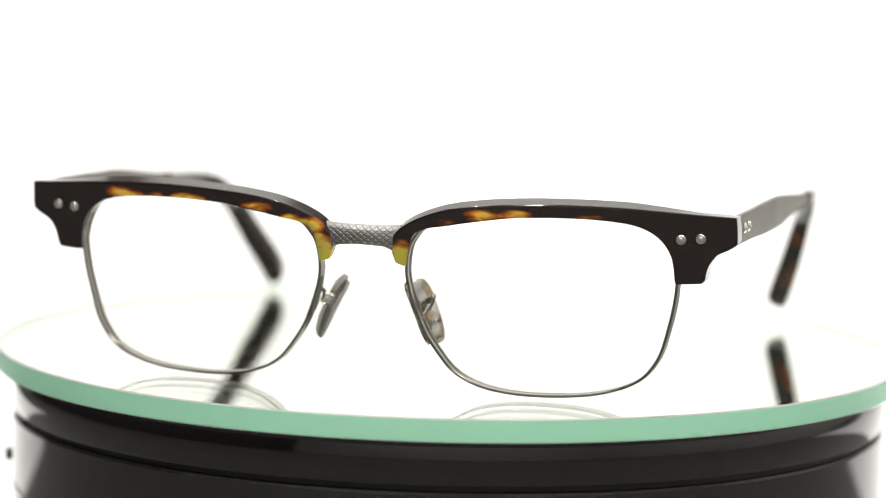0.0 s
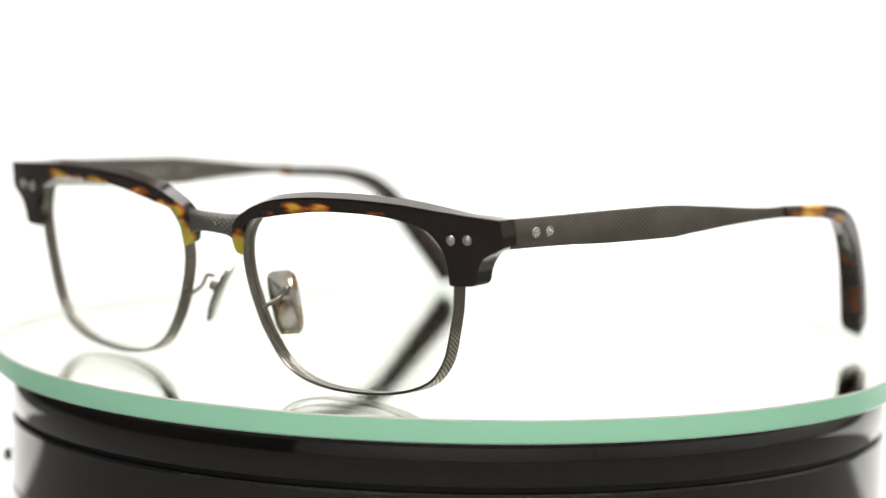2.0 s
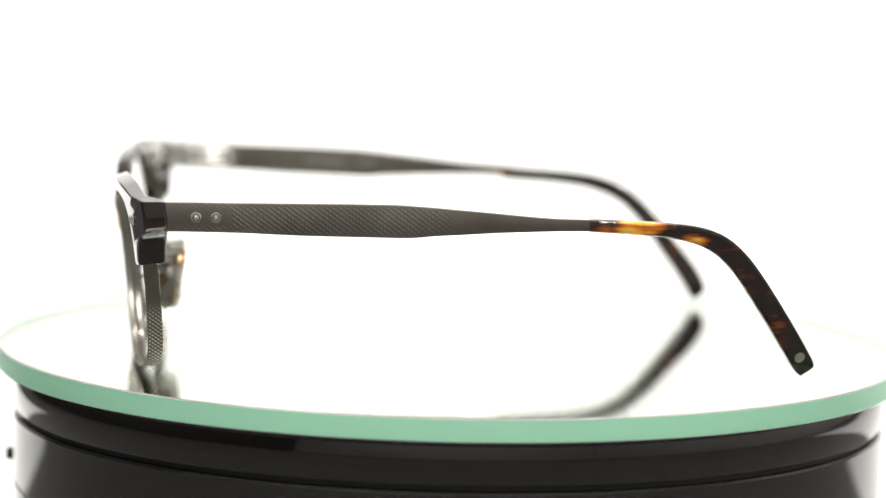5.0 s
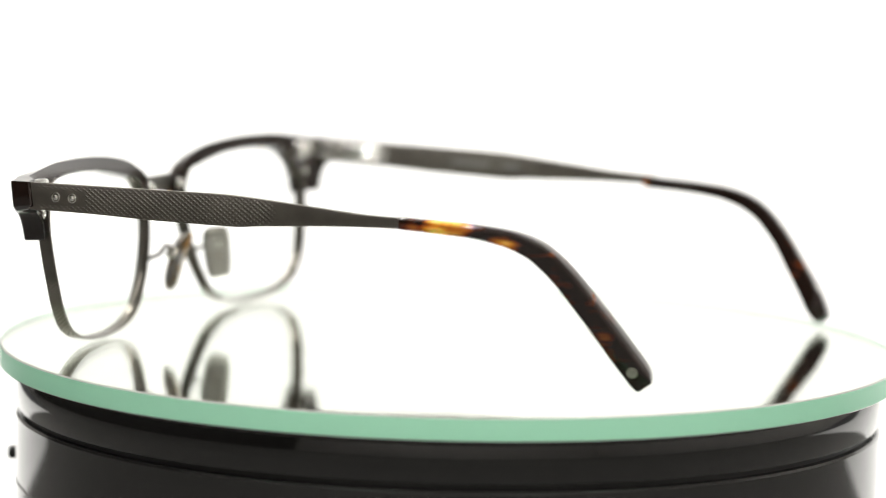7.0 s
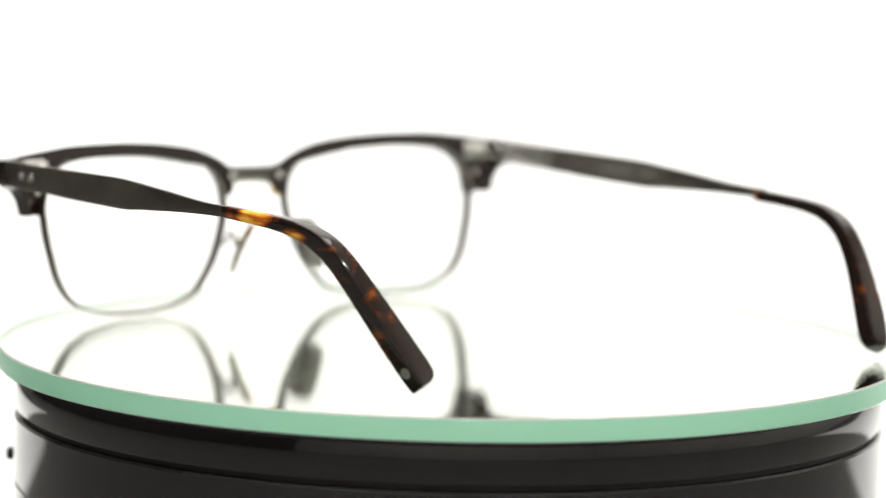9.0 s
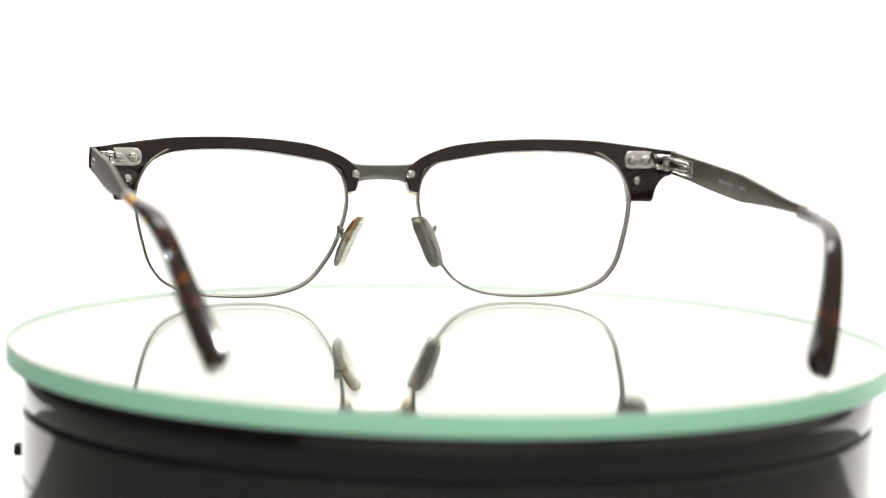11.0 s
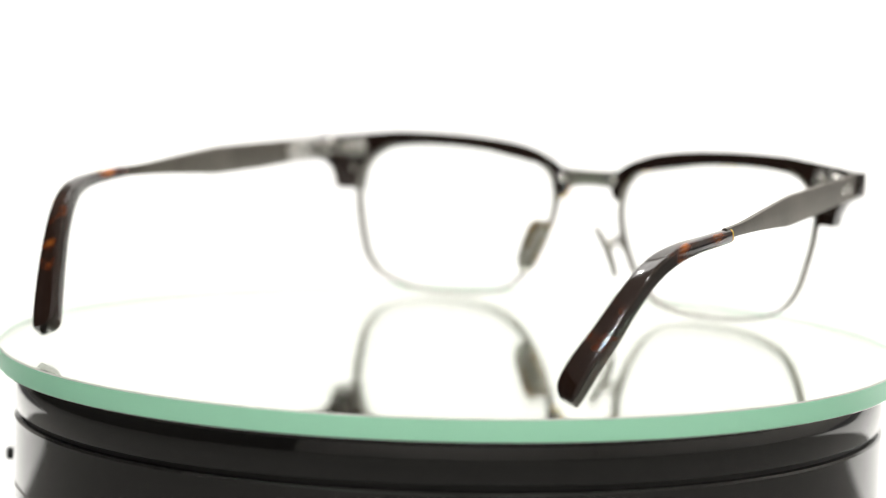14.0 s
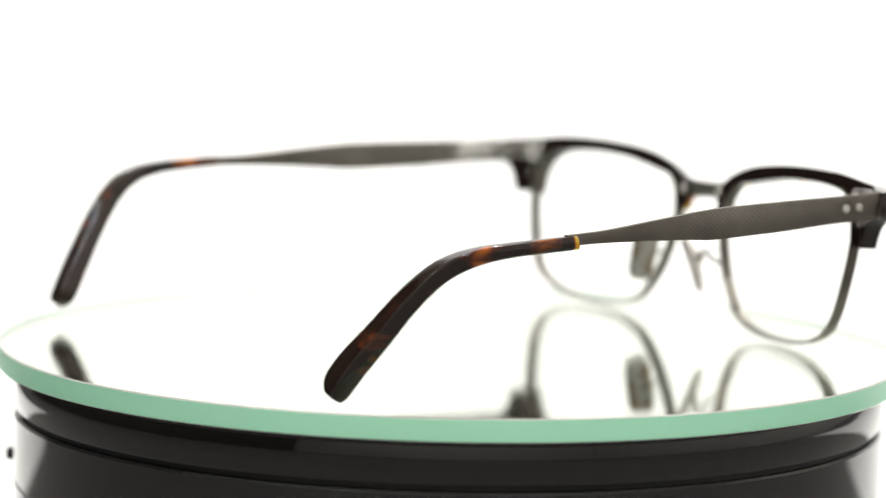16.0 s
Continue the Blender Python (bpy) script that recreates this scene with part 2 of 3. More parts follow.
def spline(points, per=4, corners=(), closed=False):
    """Catmull-Rom through points of any dimension; sharp at the given indices."""
    pts = [Vector(p) for p in points]
    n, out = len(pts), []
    for i in range(n if closed else n - 1):
        p1, p2 = pts[i], pts[(i + 1) % n]
        p0 = pts[(i - 1) % n] if closed or i > 0 else p1
        p3 = pts[(i + 2) % n] if closed or i + 2 < n else p2
        if i in corners:
            p0 = p1
        if i + 1 in corners:
            p3 = p2
        for k in range(per):
            t = k / per
            out.append(0.5 * ((2 * p1) + (p2 - p0) * t + (2 * p0 - 5 * p1 + 4 * p2 - p3) * t * t + (3 * p1 - p0 - 3 * p2 + p3) * t ** 3))
    if not closed:
        out.append(pts[-1])
    return out


def rounded(hw, hh, r, k=3):
    """A rounded rectangle's points, half sizes hw and hh."""
    out = []
    for cx, cy, a0 in ((hw - r, hh - r, 0), (-hw + r, hh - r, 90), (-hw + r, -hh + r, 180), (hw - r, -hh + r, 270)):
        for i in range(k + 1):
            a = radians(a0 + 90 * i / k)
            out.append((cx + r * math.cos(a), cy + r * math.sin(a)))
    return out


def sweep(bm, path, section, up, closed=False):
    """Section (list of (a, b) per path point) along the path; up: the direction of b."""
    rings, n = [], len(path)
    for i, p in enumerate(path):
        t = (path[(i + 1) % n if closed else min(i + 1, n - 1)] - path[(i - 1) % n if closed else max(i - 1, 0)]).normalized()
        u = Vector(up(i) if callable(up) else up)
        side = t.cross(u).normalized()
        u2 = side.cross(t).normalized()
        rings.append([p + side * a + u2 * b for a, b in (section(i) if callable(section) else section)])
    loft(bm, rings, closed_path=closed)


def disc_head(bm, centre, normal, radius, height, dome=0.35, seg=16):
    """A rivet or screw head with a chamfered, slightly dished top."""
    n = Vector(normal).normalized()
    a = n.orthogonal().normalized()
    b = n.cross(a)
    rings = []
    for r, h in ((1.0, -0.3), (1.0, 0.45), (0.86, 1.0), (0.62, 1.0 - min(dome, 0) * 0.6), (0.55, 1 - dome), (0.02, 1 - dome * (0.8 if dome > 0 else 1.5))):
        rings.append([Vector(centre) + n * h * height + (a * math.cos(2 * math.pi * i / seg) + b * math.sin(2 * math.pi * i / seg)) * r * radius
                      for i in range(seg)])
    loft(bm, rings)


def ring_head(bm, centre, normal, radius, height, seg=20):
    """A rivet with a raised rim, a groove and a round button in the middle."""
    n = Vector(normal).normalized()
    a = n.orthogonal().normalized()
    b = n.cross(a)
    rings = []
    for r, h in ((1.0, -0.4), (1.0, 0.3), (0.92, 0.55), (0.78, 0.6), (0.68, 0.05), (0.60, 0.05), (0.55, 0.6), (0.42, 0.95), (0.22, 1.12), (0.03, 1.18)):
        rings.append([Vector(centre) + n * h * height + (a * math.cos(2 * math.pi * i / seg) + b * math.sin(2 * math.pi * i / seg)) * r * radius
                      for i in range(seg)])
    loft(bm, rings)


def tube(bm, points, radius, per=5, seg=8):
    path = spline(points, per)
    ring = [(radius * math.cos(2 * math.pi * i / seg), radius * math.sin(2 * math.pi * i / seg)) for i in range(seg)]
    sweep(bm, path, ring, (0.3, 0.2, 0.93))


def lathe(profile, seg=192, caps=True):
    bm = bmesh.new()
    loft(bm, [[(r * math.cos(2 * math.pi * i / seg), r * math.sin(2 * math.pi * i / seg), z) for i in range(seg)] for r, z in profile], caps=caps)
    return bm


def box(bm, centre, size, bevel=0.0):
    ring = rounded(size[0] / 2, size[1] / 2, max(bevel, 1e-6), 2)
    cx, cy, cz = centre
    zs = [(-size[2] / 2, 1 - bevel * 1.2 / min(size[:2]) if bevel else 1), (-size[2] / 2 + bevel, 1), (size[2] / 2 - bevel, 1), (size[2] / 2, 1 - bevel * 1.2 / min(size[:2]) if bevel else 1)]
    loft(bm, [[(cx + x * s, cy + y * s, cz + z) for x, y in ring] for z, s in zs])


# ---- setting ----
TABLE_Z = -0.075


def build_setting():
    def slab(name, lo, hi, mat, label):
        bm = bmesh.new()
        bmesh.ops.create_cube(bm, size=1)
        for v in bm.verts:
            v.co = Vector([l + (h - l) * (c + 0.5) for l, h, c in zip(lo, hi, v.co)])
        return tagged(part(name, bm, mat, label=label, smooth=False), category=name.split("_")[0], kind="structure")
    x, y0, y1, z1 = 1.3, -1.7, 1.25, 1.4
    slab("floor", (-x, y0, TABLE_Z - 0.05), (x, y1, TABLE_Z), TABLE, "dark grey matt table surface under the white paper")
    slab("ceiling", (-x, y0, z1), (x, y1, z1 + 0.05), CEILING, "plain white ceiling with small round spots")
    slab("wall_north", (-x, y1, TABLE_Z), (x, y1 + 0.05, z1), WALL, "plain pale wall behind the backdrop")
    slab("wall_south", (-x, y0 - 0.05, TABLE_Z), (x, y0, z1), WALL, "plain pale wall of the dim room")
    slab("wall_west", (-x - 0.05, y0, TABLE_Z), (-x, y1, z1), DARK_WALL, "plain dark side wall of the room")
    slab("wall_east", (x, y0, TABLE_Z), (x + 0.05, y1, z1), WALL, "plain pale side wall of the room")
    bm = bmesh.new()
    path = [(0.15, 0.0015), (0.28, 0.0015), (0.4, 0.0015)]
    path += [(0.45 + 0.35 * math.sin(radians(a)), 0.0015 + 0.35 * (1 - math.cos(radians(a)))) for a in range(0, 91, 6)]
    path += [(0.80, 0.7), (0.80, 1.05), (0.80, 1.40)]
    rings = []
    for sx in (-0.34, 0.78):
        rings.append([(sx, y, TABLE_Z + z) for y, z in path] + [(sx, y - 0.0008, TABLE_Z + z - 0.001) for y, z in path[::-1]])
    loft(bm, rings)
    tagged(part("backdrop", bm, BACKDROP, label="seamless white paper sweep with a weak added glow"), category="backdrop", kind="structure")


# ---- turntable ----
R_DISC, T_DISC = 98.3 * MM, 4.6 * MM
R_DRUM = 94.6 * MM


def build_turntable():
    base = new("display_turntable")
    base.location = (0, 0, TABLE_Z)
    tagged(base, "glossy black plastic display turntable with a fine groove", "turntable")

    def up(profile):
        return lathe([(q * MM, z * MM - TABLE_Z) for q, z in profile])
    r = R_DRUM / MM
    part("upper_ring", up([(r - 6, -4.75), (r - 1.2, -4.75), (r - 0.5, -5.0), (r, -5.7), (r + 0.05, -13.2), (r - 0.25, -13.6), (r - 1.4, -13.8), (r - 6, -13.8)]),
         BLACK, base)
    part("groove_band", up([(r - 8, -13.6), (r - 1.3, -13.6), (r - 1.3, -15.0), (r - 8, -15.0)]), GROOVE, base, "matt black recessed joint")
    part("drum", up([(r - 6, -14.75), (r - 1.4, -14.75), (r - 0.3, -14.95), (r + 0.1, -15.4), (r + 0.15, -29.0), (r - 0.15, -29.25), (r - 0.15, -29.5), (r + 0.15, -29.75), (r + 0.2, -40), (r + 0.4, -71), (r - 0.6, -72.5), (r - 6, -72.5)]),
         BLACK, base)
    part("foot_ring", up([(r - 10, -72), (r - 7, -72), (r - 7, -75), (r - 10, -75)]), GROOVE, base, "black rubber foot ring")
    bm = bmesh.new()
    box(bm, (-(r + 1.6) * MM, 4 * MM, -28.0 * MM - TABLE_Z), (3.4 * MM, 3 * MM, 2.6 * MM), 0.3 * MM)
    part("switch_knob", bm, GROOVE, base, "small black switch on the side")
    bm = bmesh.new()
    box(bm, (-(r + 0.7) * MM, 4 * MM, -31.2 * MM - TABLE_Z), (1.2 * MM, 2 * MM, 3.6 * MM), 0.2 * MM)
    part("switch_plate", bm, GROOVE, base)


def build_disc():
    root = new("round_mirror")
    tagged(root, "round mirror plate with polished green glass edge", "mirror")
    seg = 256

    def rings(prof):
        return [[(r * math.cos(2 * math.pi * i / seg), r * math.sin(2 * math.pi * i / seg), z) for i in range(seg)] for r, z in prof]
    bm = bmesh.new()
    vs = loft(bm, rings([(R_DISC - 0.3 * MM, 0.0), (R_DISC, -0.3 * MM), (R_DISC, -T_DISC + 0.2 * MM), (R_DISC - 0.2 * MM, -T_DISC)]), caps=False)
    bm.faces.new(vs[0])
    for f in bm.faces:
        high = max(v.co.z for v in f.verts) > -0.1 * MM
        f.material_index = 0 if len(f.verts) > 4 else 2 if high else 1
    part("glass_plate", bm, [GLASS_TOP, GLASS_EDGE, GLASS_BEVEL], root, "clear glass with green edge")
    bm = bmesh.new()
    loft(bm, rings([(R_DISC - 0.22 * MM, -T_DISC), (R_DISC - 0.22 * MM, -T_DISC - 0.1 * MM)]))
    part("silver_backing", bm, SILVERING, root, "mirror silvering under the glass")
    return root


# ---- the eyeglasses ----
# Coordinates in mm: x to the wearer's left, y backwards from the front, z up from the plate.
def browline(x):
    return -5.2 + 5.2 * (x / 66.0) ** 2 + 0.15 * max(0.0, x - 66.0)


BROW = (((6.7, 25.8), (8.9, 25.1)), ((6.0, 28.0), (9.3, 27.4)), ((6.3, 30.6), (9.8, 29.8)), ((7.5, 32.2), (10.6, 31.5)),
        ((9.6, 33.7), (13.0, 32.7)), ((13.0, 35.3), (17.0, 33.4)), ((17.5, 36.7), (20.5, 34.05)), ((23, 37.6), (25, 34.8)),
        ((29, 38.2), (30, 35.5)), ((37, 38.6), (37, 35.9)), ((45, 38.65), (44, 35.95)), ((52, 38.5), (49.5, 35.65)),
        ((58, 38.2), (53.5, 35.1)), ((64, 37.9), (56.6, 33.9)), ((68.5, 37.65), (58.6, 32.3)), ((72.4, 37.4), (59.8, 30.7)),
        ((72.6, 34.5), (60.4, 29.3)), ((72.6, 32.1), (60.6, 28.3)), ((71.1, 31.1), (60.75, 27.4)), ((69.2, 30.2), (60.85, 26.7)),
        ((67.9, 28.8), (60.9, 26.0)), ((67.1, 27.1), (60.95, 25.3)), ((66.7, 25.2), (61.0, 24.7)), ((66.2, 24.5), (61.2, 24.2)))
RIM = ((61.5, 24.3), (61.0, 20), (60.0, 15.5), (58.6, 10.5), (56.8, 7.2), (54.3, 4.6), (50, 2.6), (44.5, 1.3), (38, 0.75), (31, 0.75),
       (25, 1.5), (20.6, 3.0), (17.3, 5.2), (14.5, 8.6), (12.2, 12.2), (10.5, 16.2), (9.2, 20.2), (8.6, 24), (9.0, 28), (10.2, 30.8),
       (13, 33.5), (20, 36.0), (30, 37.5), (40, 38.0), (48, 37.7), (54, 36.5), (58.3, 33.5), (60.6, 29.8), (61.5, 26.5))


def brow_depth(x, z=35.0):
    start = 66.3 - 2.6 * min(1, max(0, (33.0 - z) / 2.5))
    return 3.0 + 2.3 * min(1, max(0, (x - start) / 3.0)) - 0.7 * max(0, (x - 68) / 4.5)


def rim_front(x, z=20.0):
    return -3.3 + 5.3 * (x / 60.5) ** 2 - 0.9 * math.sin(math.pi * min(1, max(0, (x - 9) / 52))) + 0.13 * (21.0 - z)


def shade_faces(me, side, pts, corners):
    """Front, back, top and underside of the brow shade as true faces, with the bevels rolling between them."""
    own = {}
    last = len(pts) - 1
    groups = {0: (13,), 13: (13,), 2: (2, 3), 3: (2, 3), 4: (2, 3), 6: (6,), 7: (6,), 9: (9, 10), 10: (9, 10), 11: (9, 10)}
    mixed = {1: (0, 2), 5: (4, 6), 8: (7, 9), 12: (11, 13)}

    def face_normal(pair, ring, k):
        key = (pair if ring in corners else -1, ring, k)
        if key not in own:
            if k in mixed:
                n = face_normal(pair, ring, mixed[k][0]) + face_normal(pair, ring, mixed[k][1])
            elif k in (2, 3, 4):
                ux, uz, lx, lz = pts[ring]
                x = lx + (ux - lx) * (0.1, 0.5, 0.9)[k - 2]
                n = Vector((side * (10.4 * x / 66.0 ** 2 + (0.15 if x > 66 else 0)), -1, -0.13))
            else:
                pairs = [pair] if ring in corners else [p for p in (ring - 1, ring) if 0 <= p < last]
                n = Vector((0, 0, 0))
                for p in pairs:
                    for g in groups[k]:
                        f = me.polygons[p * 14 + g]
                        n += f.normal * f.area
            own[key] = n.normalized()
        return own[key]

    out = []
    for f in me.polygons:
        for v in f.vertices:
            out.append(f.normal.copy() if f.index >= last * 14 else face_normal(f.index // 14, v // 14, v % 14))
    me.normals_split_custom_set(out)


def build_brow(side, parent):
    """The acetate brow of one side: a band that widens into the endpiece."""
    pts = spline([(*u, *l) for u, l in BROW], 4, (15, 17))
    rings = []
    for ux, uz, lx, lz in pts:
        u, l = Vector((ux, uz)), Vector((lx, lz))
        w = (u - l).length
        c = min(0.42, w * 0.15) / w
        lift = 1.2 if uz > 31 else 0.85 + 0.5 * max(0, uz - 27) / 4
        ease = min(1, max(0, (ux - 50) / 22))
        lift -= 1.15 * ease * ease * (3 - 2 * ease) * (1 if uz > 36 else 0.5)

        low = 1.3 if uz < 31 else 0.65

        def at(s, d):
            q = l.lerp(u, s)
            y = browline(q.x) + brow_depth(q.x, q.y) * d + 0.13 * (33.0 - q.y)
            return (side * q.x * MM, y * MM, (q.y + lift * d * (low + (1 - low) * s)) * MM)
        dd = 0.4 / brow_depth(lx)
        rings.append([at(0, dd), at(c * 0.35, dd * 0.3), at(c, 0), at(0.5, 0), at(1 - c, 0), at(1 - c * 0.35, dd * 0.3), at(1, dd),
                      at(1, 1 - dd), at(1 - c * 0.35, 1 - dd * 0.3), at(1 - c, 1), at(0.5, 1), at(c, 1), at(c * 0.35, 1 - dd * 0.3), at(0, 1 - dd)])
    bm = bmesh.new()
    loft(bm, rings)
    ob = part("brow_bar", bm, BROW_SHELL, parent, "polished dark tortoiseshell acetate brow with honey tip")
    shade_faces(ob.data, side, pts, (60, 68))
    for x, z in ((62.3, 32.9), (66.0, 33.2)):
        bm = bmesh.new()
        ring_head(bm, (side * x * MM, (browline(x) - 0.10 + 0.13 * (33.0 - z)) * MM, z * MM), (side * 0.14, -1, -0.13), 0.95 * MM, 0.30 * MM)
        part("rivet", bm, RIVET, ob, "round silver rivet")
    for x, z in ((63.2, 29.8), (6.9, 30.7)):
        bm = bmesh.new()
        disc_head(bm, (side * x * MM, (browline(x) + brow_depth(x, z) + 0.13 * (33.0 - z) + 0.15) * MM, z * MM), (0, 1, 0.1), 1.15 * MM, 0.8 * MM, dome=-0.3)
        part("screw", bm, STEEL, ob, "small steel screw head")
    return ob


def build_rim(side, parent):
    loop = spline([(x, z) for x, z in RIM], 4, closed=True)
    n, rings, cross = len(loop), [], ((0, 0.14), (0.13, 0), (0.40, 0), (0.53, 0.14), (0.53, 1.2), (0.36, 1.45), (0.53, 1.7), (0.53, 2.82), (0.40, 2.96), (0.13, 2.96), (0, 2.82))
    for i, p in enumerate(loop):
        t = (loop[(i + 1) % n] - loop[(i - 1) % n]).normalized()
        inward = Vector((t.y, -t.x))
        if inward.dot(Vector((36, 19)) - p) < 0:
            inward = -inward
        rings.append([(side * (p.x + inward.x * a) * MM, (rim_front(p.x, p.y) + b) * MM, (p.y + inward.y * a) * MM) for a, b in cross])
        if p.y > 33:
            sink = min(1, (p.y - 33) / 2)
            rings[-1] = [(x, (rim_front(p.x, p.y) + (b + (1.0 + b * 0.5 - b) * sink)) * MM, z) for (x, y, z), (a, b) in zip(rings[-1], cross)]
    bm = bmesh.new()
    loft(bm, rings, closed_path=True)
    bm.faces.ensure_lookup_table()
    for i, p in enumerate(loop):
        if p.x > 49 and p.y < 26:
            bm.faces[i * len(cross) + len(cross) - 1].material_index = 1
    ob = part("rim", bm, [RIM_PLAIN, RIM_METAL], parent, "gunmetal eyewire engraved on its outer side")
    # lens, set in the groove of the rim
    bm = bmesh.new()
    rings = []
    for s, dy in ((0.986, 0.0), (0.986, 1.0)):
        rings.append([])
        for p in loop:
            q = Vector((36, 19)).lerp(p, s)
            rings[-1].append((side * q.x * MM, (rim_front(q.x, q.y) + 0.85 + dy) * MM, q.y * MM))
    a, b = loft(bm, rings, caps=False)
    for ring, dy in ((a, 0.85), (b, 1.85)):
        last = ring
        for k in (0.7, 0.4):
            inner = []
            for p in loop:
                q = Vector((36, 19)).lerp(p, k)
                inner.append(bm.verts.new((side * q.x * MM, (rim_front(q.x, q.y) + dy - 0.5 * (1 - k)) * MM, q.y * MM)))
            for i in range(n):
                bm.faces.new((last[i], last[(i + 1) % n], inner[(i + 1) % n], inner[i]))
            last = inner
        mid = bm.verts.new((side * 36 * MM, (rim_front(36) + dy - 0.5) * MM, 19 * MM))
        for i in range(n):
            bm.faces.new((last[i], last[(i + 1) % n], mid))
    lens = part("lens", bm, LENS, parent, "clear demo lens")
    lens.visible_shadow = False
    return ob


def build_bridge(parent):
    """The engraved metal bridge between the brows, arched underneath."""
    rings = []
    for i in range(25):
        x = -7.6 + 15.2 * i / 24
        s = abs(x) / 7.6
        top, low = 32.15 + 0.35 * s ** 4, 29.05 - 0.7 * s ** 2 - 7.5 * max(0, s - 0.55) ** 2
        front, back = -5.2 + 1.0 * s ** 2, -3.4 + 0.4 * s ** 2
        e = 0.3
        rings.append([(x * MM, y * MM, z * MM) for y, z in (
            (front + e, low), (front, low + e), (front - 0.15, (top + low) / 2), (front, top - e), (front + e, top + 0.1),
            (back - e, top + 0.75), (back, top + 0.45), (back, low + 1.6), (back - e, low + 1.2))])
    bm = bmesh.new()
    loft(bm, rings)
    return part("bridge", bm, BRIDGE_METAL, parent, "gunmetal bridge with engraved scale pattern")


def build_pad(side, parent):
    """Nose pad on a bent wire arm."""
    pad = Matrix.Translation(Vector((side * 10.0, 6.9, 15.2)) * MM)
    long = Vector((side * 0.40, -0.10, -0.90)).normalized()
    wide = Vector((side * 0.56, 0.82, 0.10))
    wide = (wide - long * wide.dot(long)).normalized()
    flat = long.cross(wide)
    bm = bmesh.new()
    rings = []
    for h, s in ((-0.95, 0.45), (-0.88, 0.72), (-0.62, 0.91), (-0.2, 1.0), (0.25, 0.98), (0.62, 0.86), (0.85, 0.62), (0.95, 0.3)):
        ring = []
        for k in range(28):
            a = 2 * math.pi * k / 28
            ca, sa = math.cos(a), math.sin(a)
            u = 6.9 * math.copysign(abs(ca) ** 0.5, ca) * s
            v = (3.05 - 0.3 * ca) * math.copysign(abs(sa) ** 0.5, sa) * s
            ring.append(pad.translation + (long * u + wide * v + flat * side * (h - 0.012 * u * u)) * MM)
        rings.append(ring)
    loft(bm, rings)
    ob = part("nose_pad", bm, PAD_AMBER if side > 0 else PAD_GREY, parent, "polished titanium nose pad tinted amber" if side > 0 else "polished grey titanium nose pad")
    bm = bmesh.new()
    at = pad.translation + (-wide * 0.3 + flat * side * 1.1 - long * 1.0) * MM
    disc_head(bm, at - flat * side * 0.3 * MM, flat * side, 1.35 * MM, 1.5 * MM, 0.2)
    part("pad_box", bm, STEEL, ob, "bright round pad holder")
    bm = bmesh.new()
    tube(bm, [Vector((side * 11.2, rim_front(11) + 2.2, 14.6)) * MM, Vector((side * 11.6, 3.4, 16.4)) * MM, Vector((side * 12.0, 5.2, 18.4)) * MM,
              Vector((side * 11.3, 6.4, 18.0)) * MM, at + flat * side * 0.8 * MM], 0.45 * MM)
    part("pad_arm", bm, GUNMETAL, parent, "thin bent wire pad arm")


TEMPLE = ((5.8, 37.35, 31.75), (20, 37.35, 31.65), (32, 37.4, 31.25), (44, 37.42, 31.1), (50.5, 37.38, 31.05), (54, 37.2, 31.1), (58, 36.95, 31.5),
          (63, 36.55, 31.8), (69, 36.1, 32.2), (75, 35.6, 32.5), (82, 35.15, 32.75), (90, 35.05, 32.85))
SLEEVE = ((88.0, 33.95, 1.22, 1.15), (90, 33.9, 1.28, 1.25), (95, 33.65, 1.32, 1.35), (103.3, 33.1, 1.45, 1.5), (109.6, 32.05, 1.72, 1.65), (114, 30.3, 1.98, 1.8),
          (117.4, 27.7, 2.1, 1.95), (120.8, 23.9, 2.15, 2.1), (125.2, 17.9, 2.15, 2.35), (129.8, 11.1, 2.2, 2.55), (132.9, 6.4, 2.15, 2.55), (133.9, 4.9, 2.05, 2.25),
          (134.4, 4.2, 1.75, 1.6))

SLEEVE_FLARED = ((87.6, 33.4, 1.40, 1.2), (88.7, 33.35, 1.42, 1.22), (96.6, 33.2, 1.45, 1.35), (102.9, 32.95, 1.50, 1.5), (108.8, 32.35, 1.66, 1.65), (114.2, 30.8, 1.82, 1.85),
                 (118.5, 28.2, 1.85, 2.0), (123.1, 23.6, 1.92, 2.2), (127.4, 18.0, 2.10, 2.45), (131.2, 13.0, 2.30, 2.65), (133.4, 9.6, 2.30, 2.65), (134.6, 7.4, 2.10, 2.3),
                 (135.3, 6.2, 1.50, 1.6))


def temple_x(y):
    if y < 20:
        return 71.5
    if y < 88:
        return 71.5 - 0.4 * (y - 20) / 68
    s = (y - 88) / 44
    return 71.1 - 1.2 * s - 5.2 * s * s - 5.4 * s ** 3


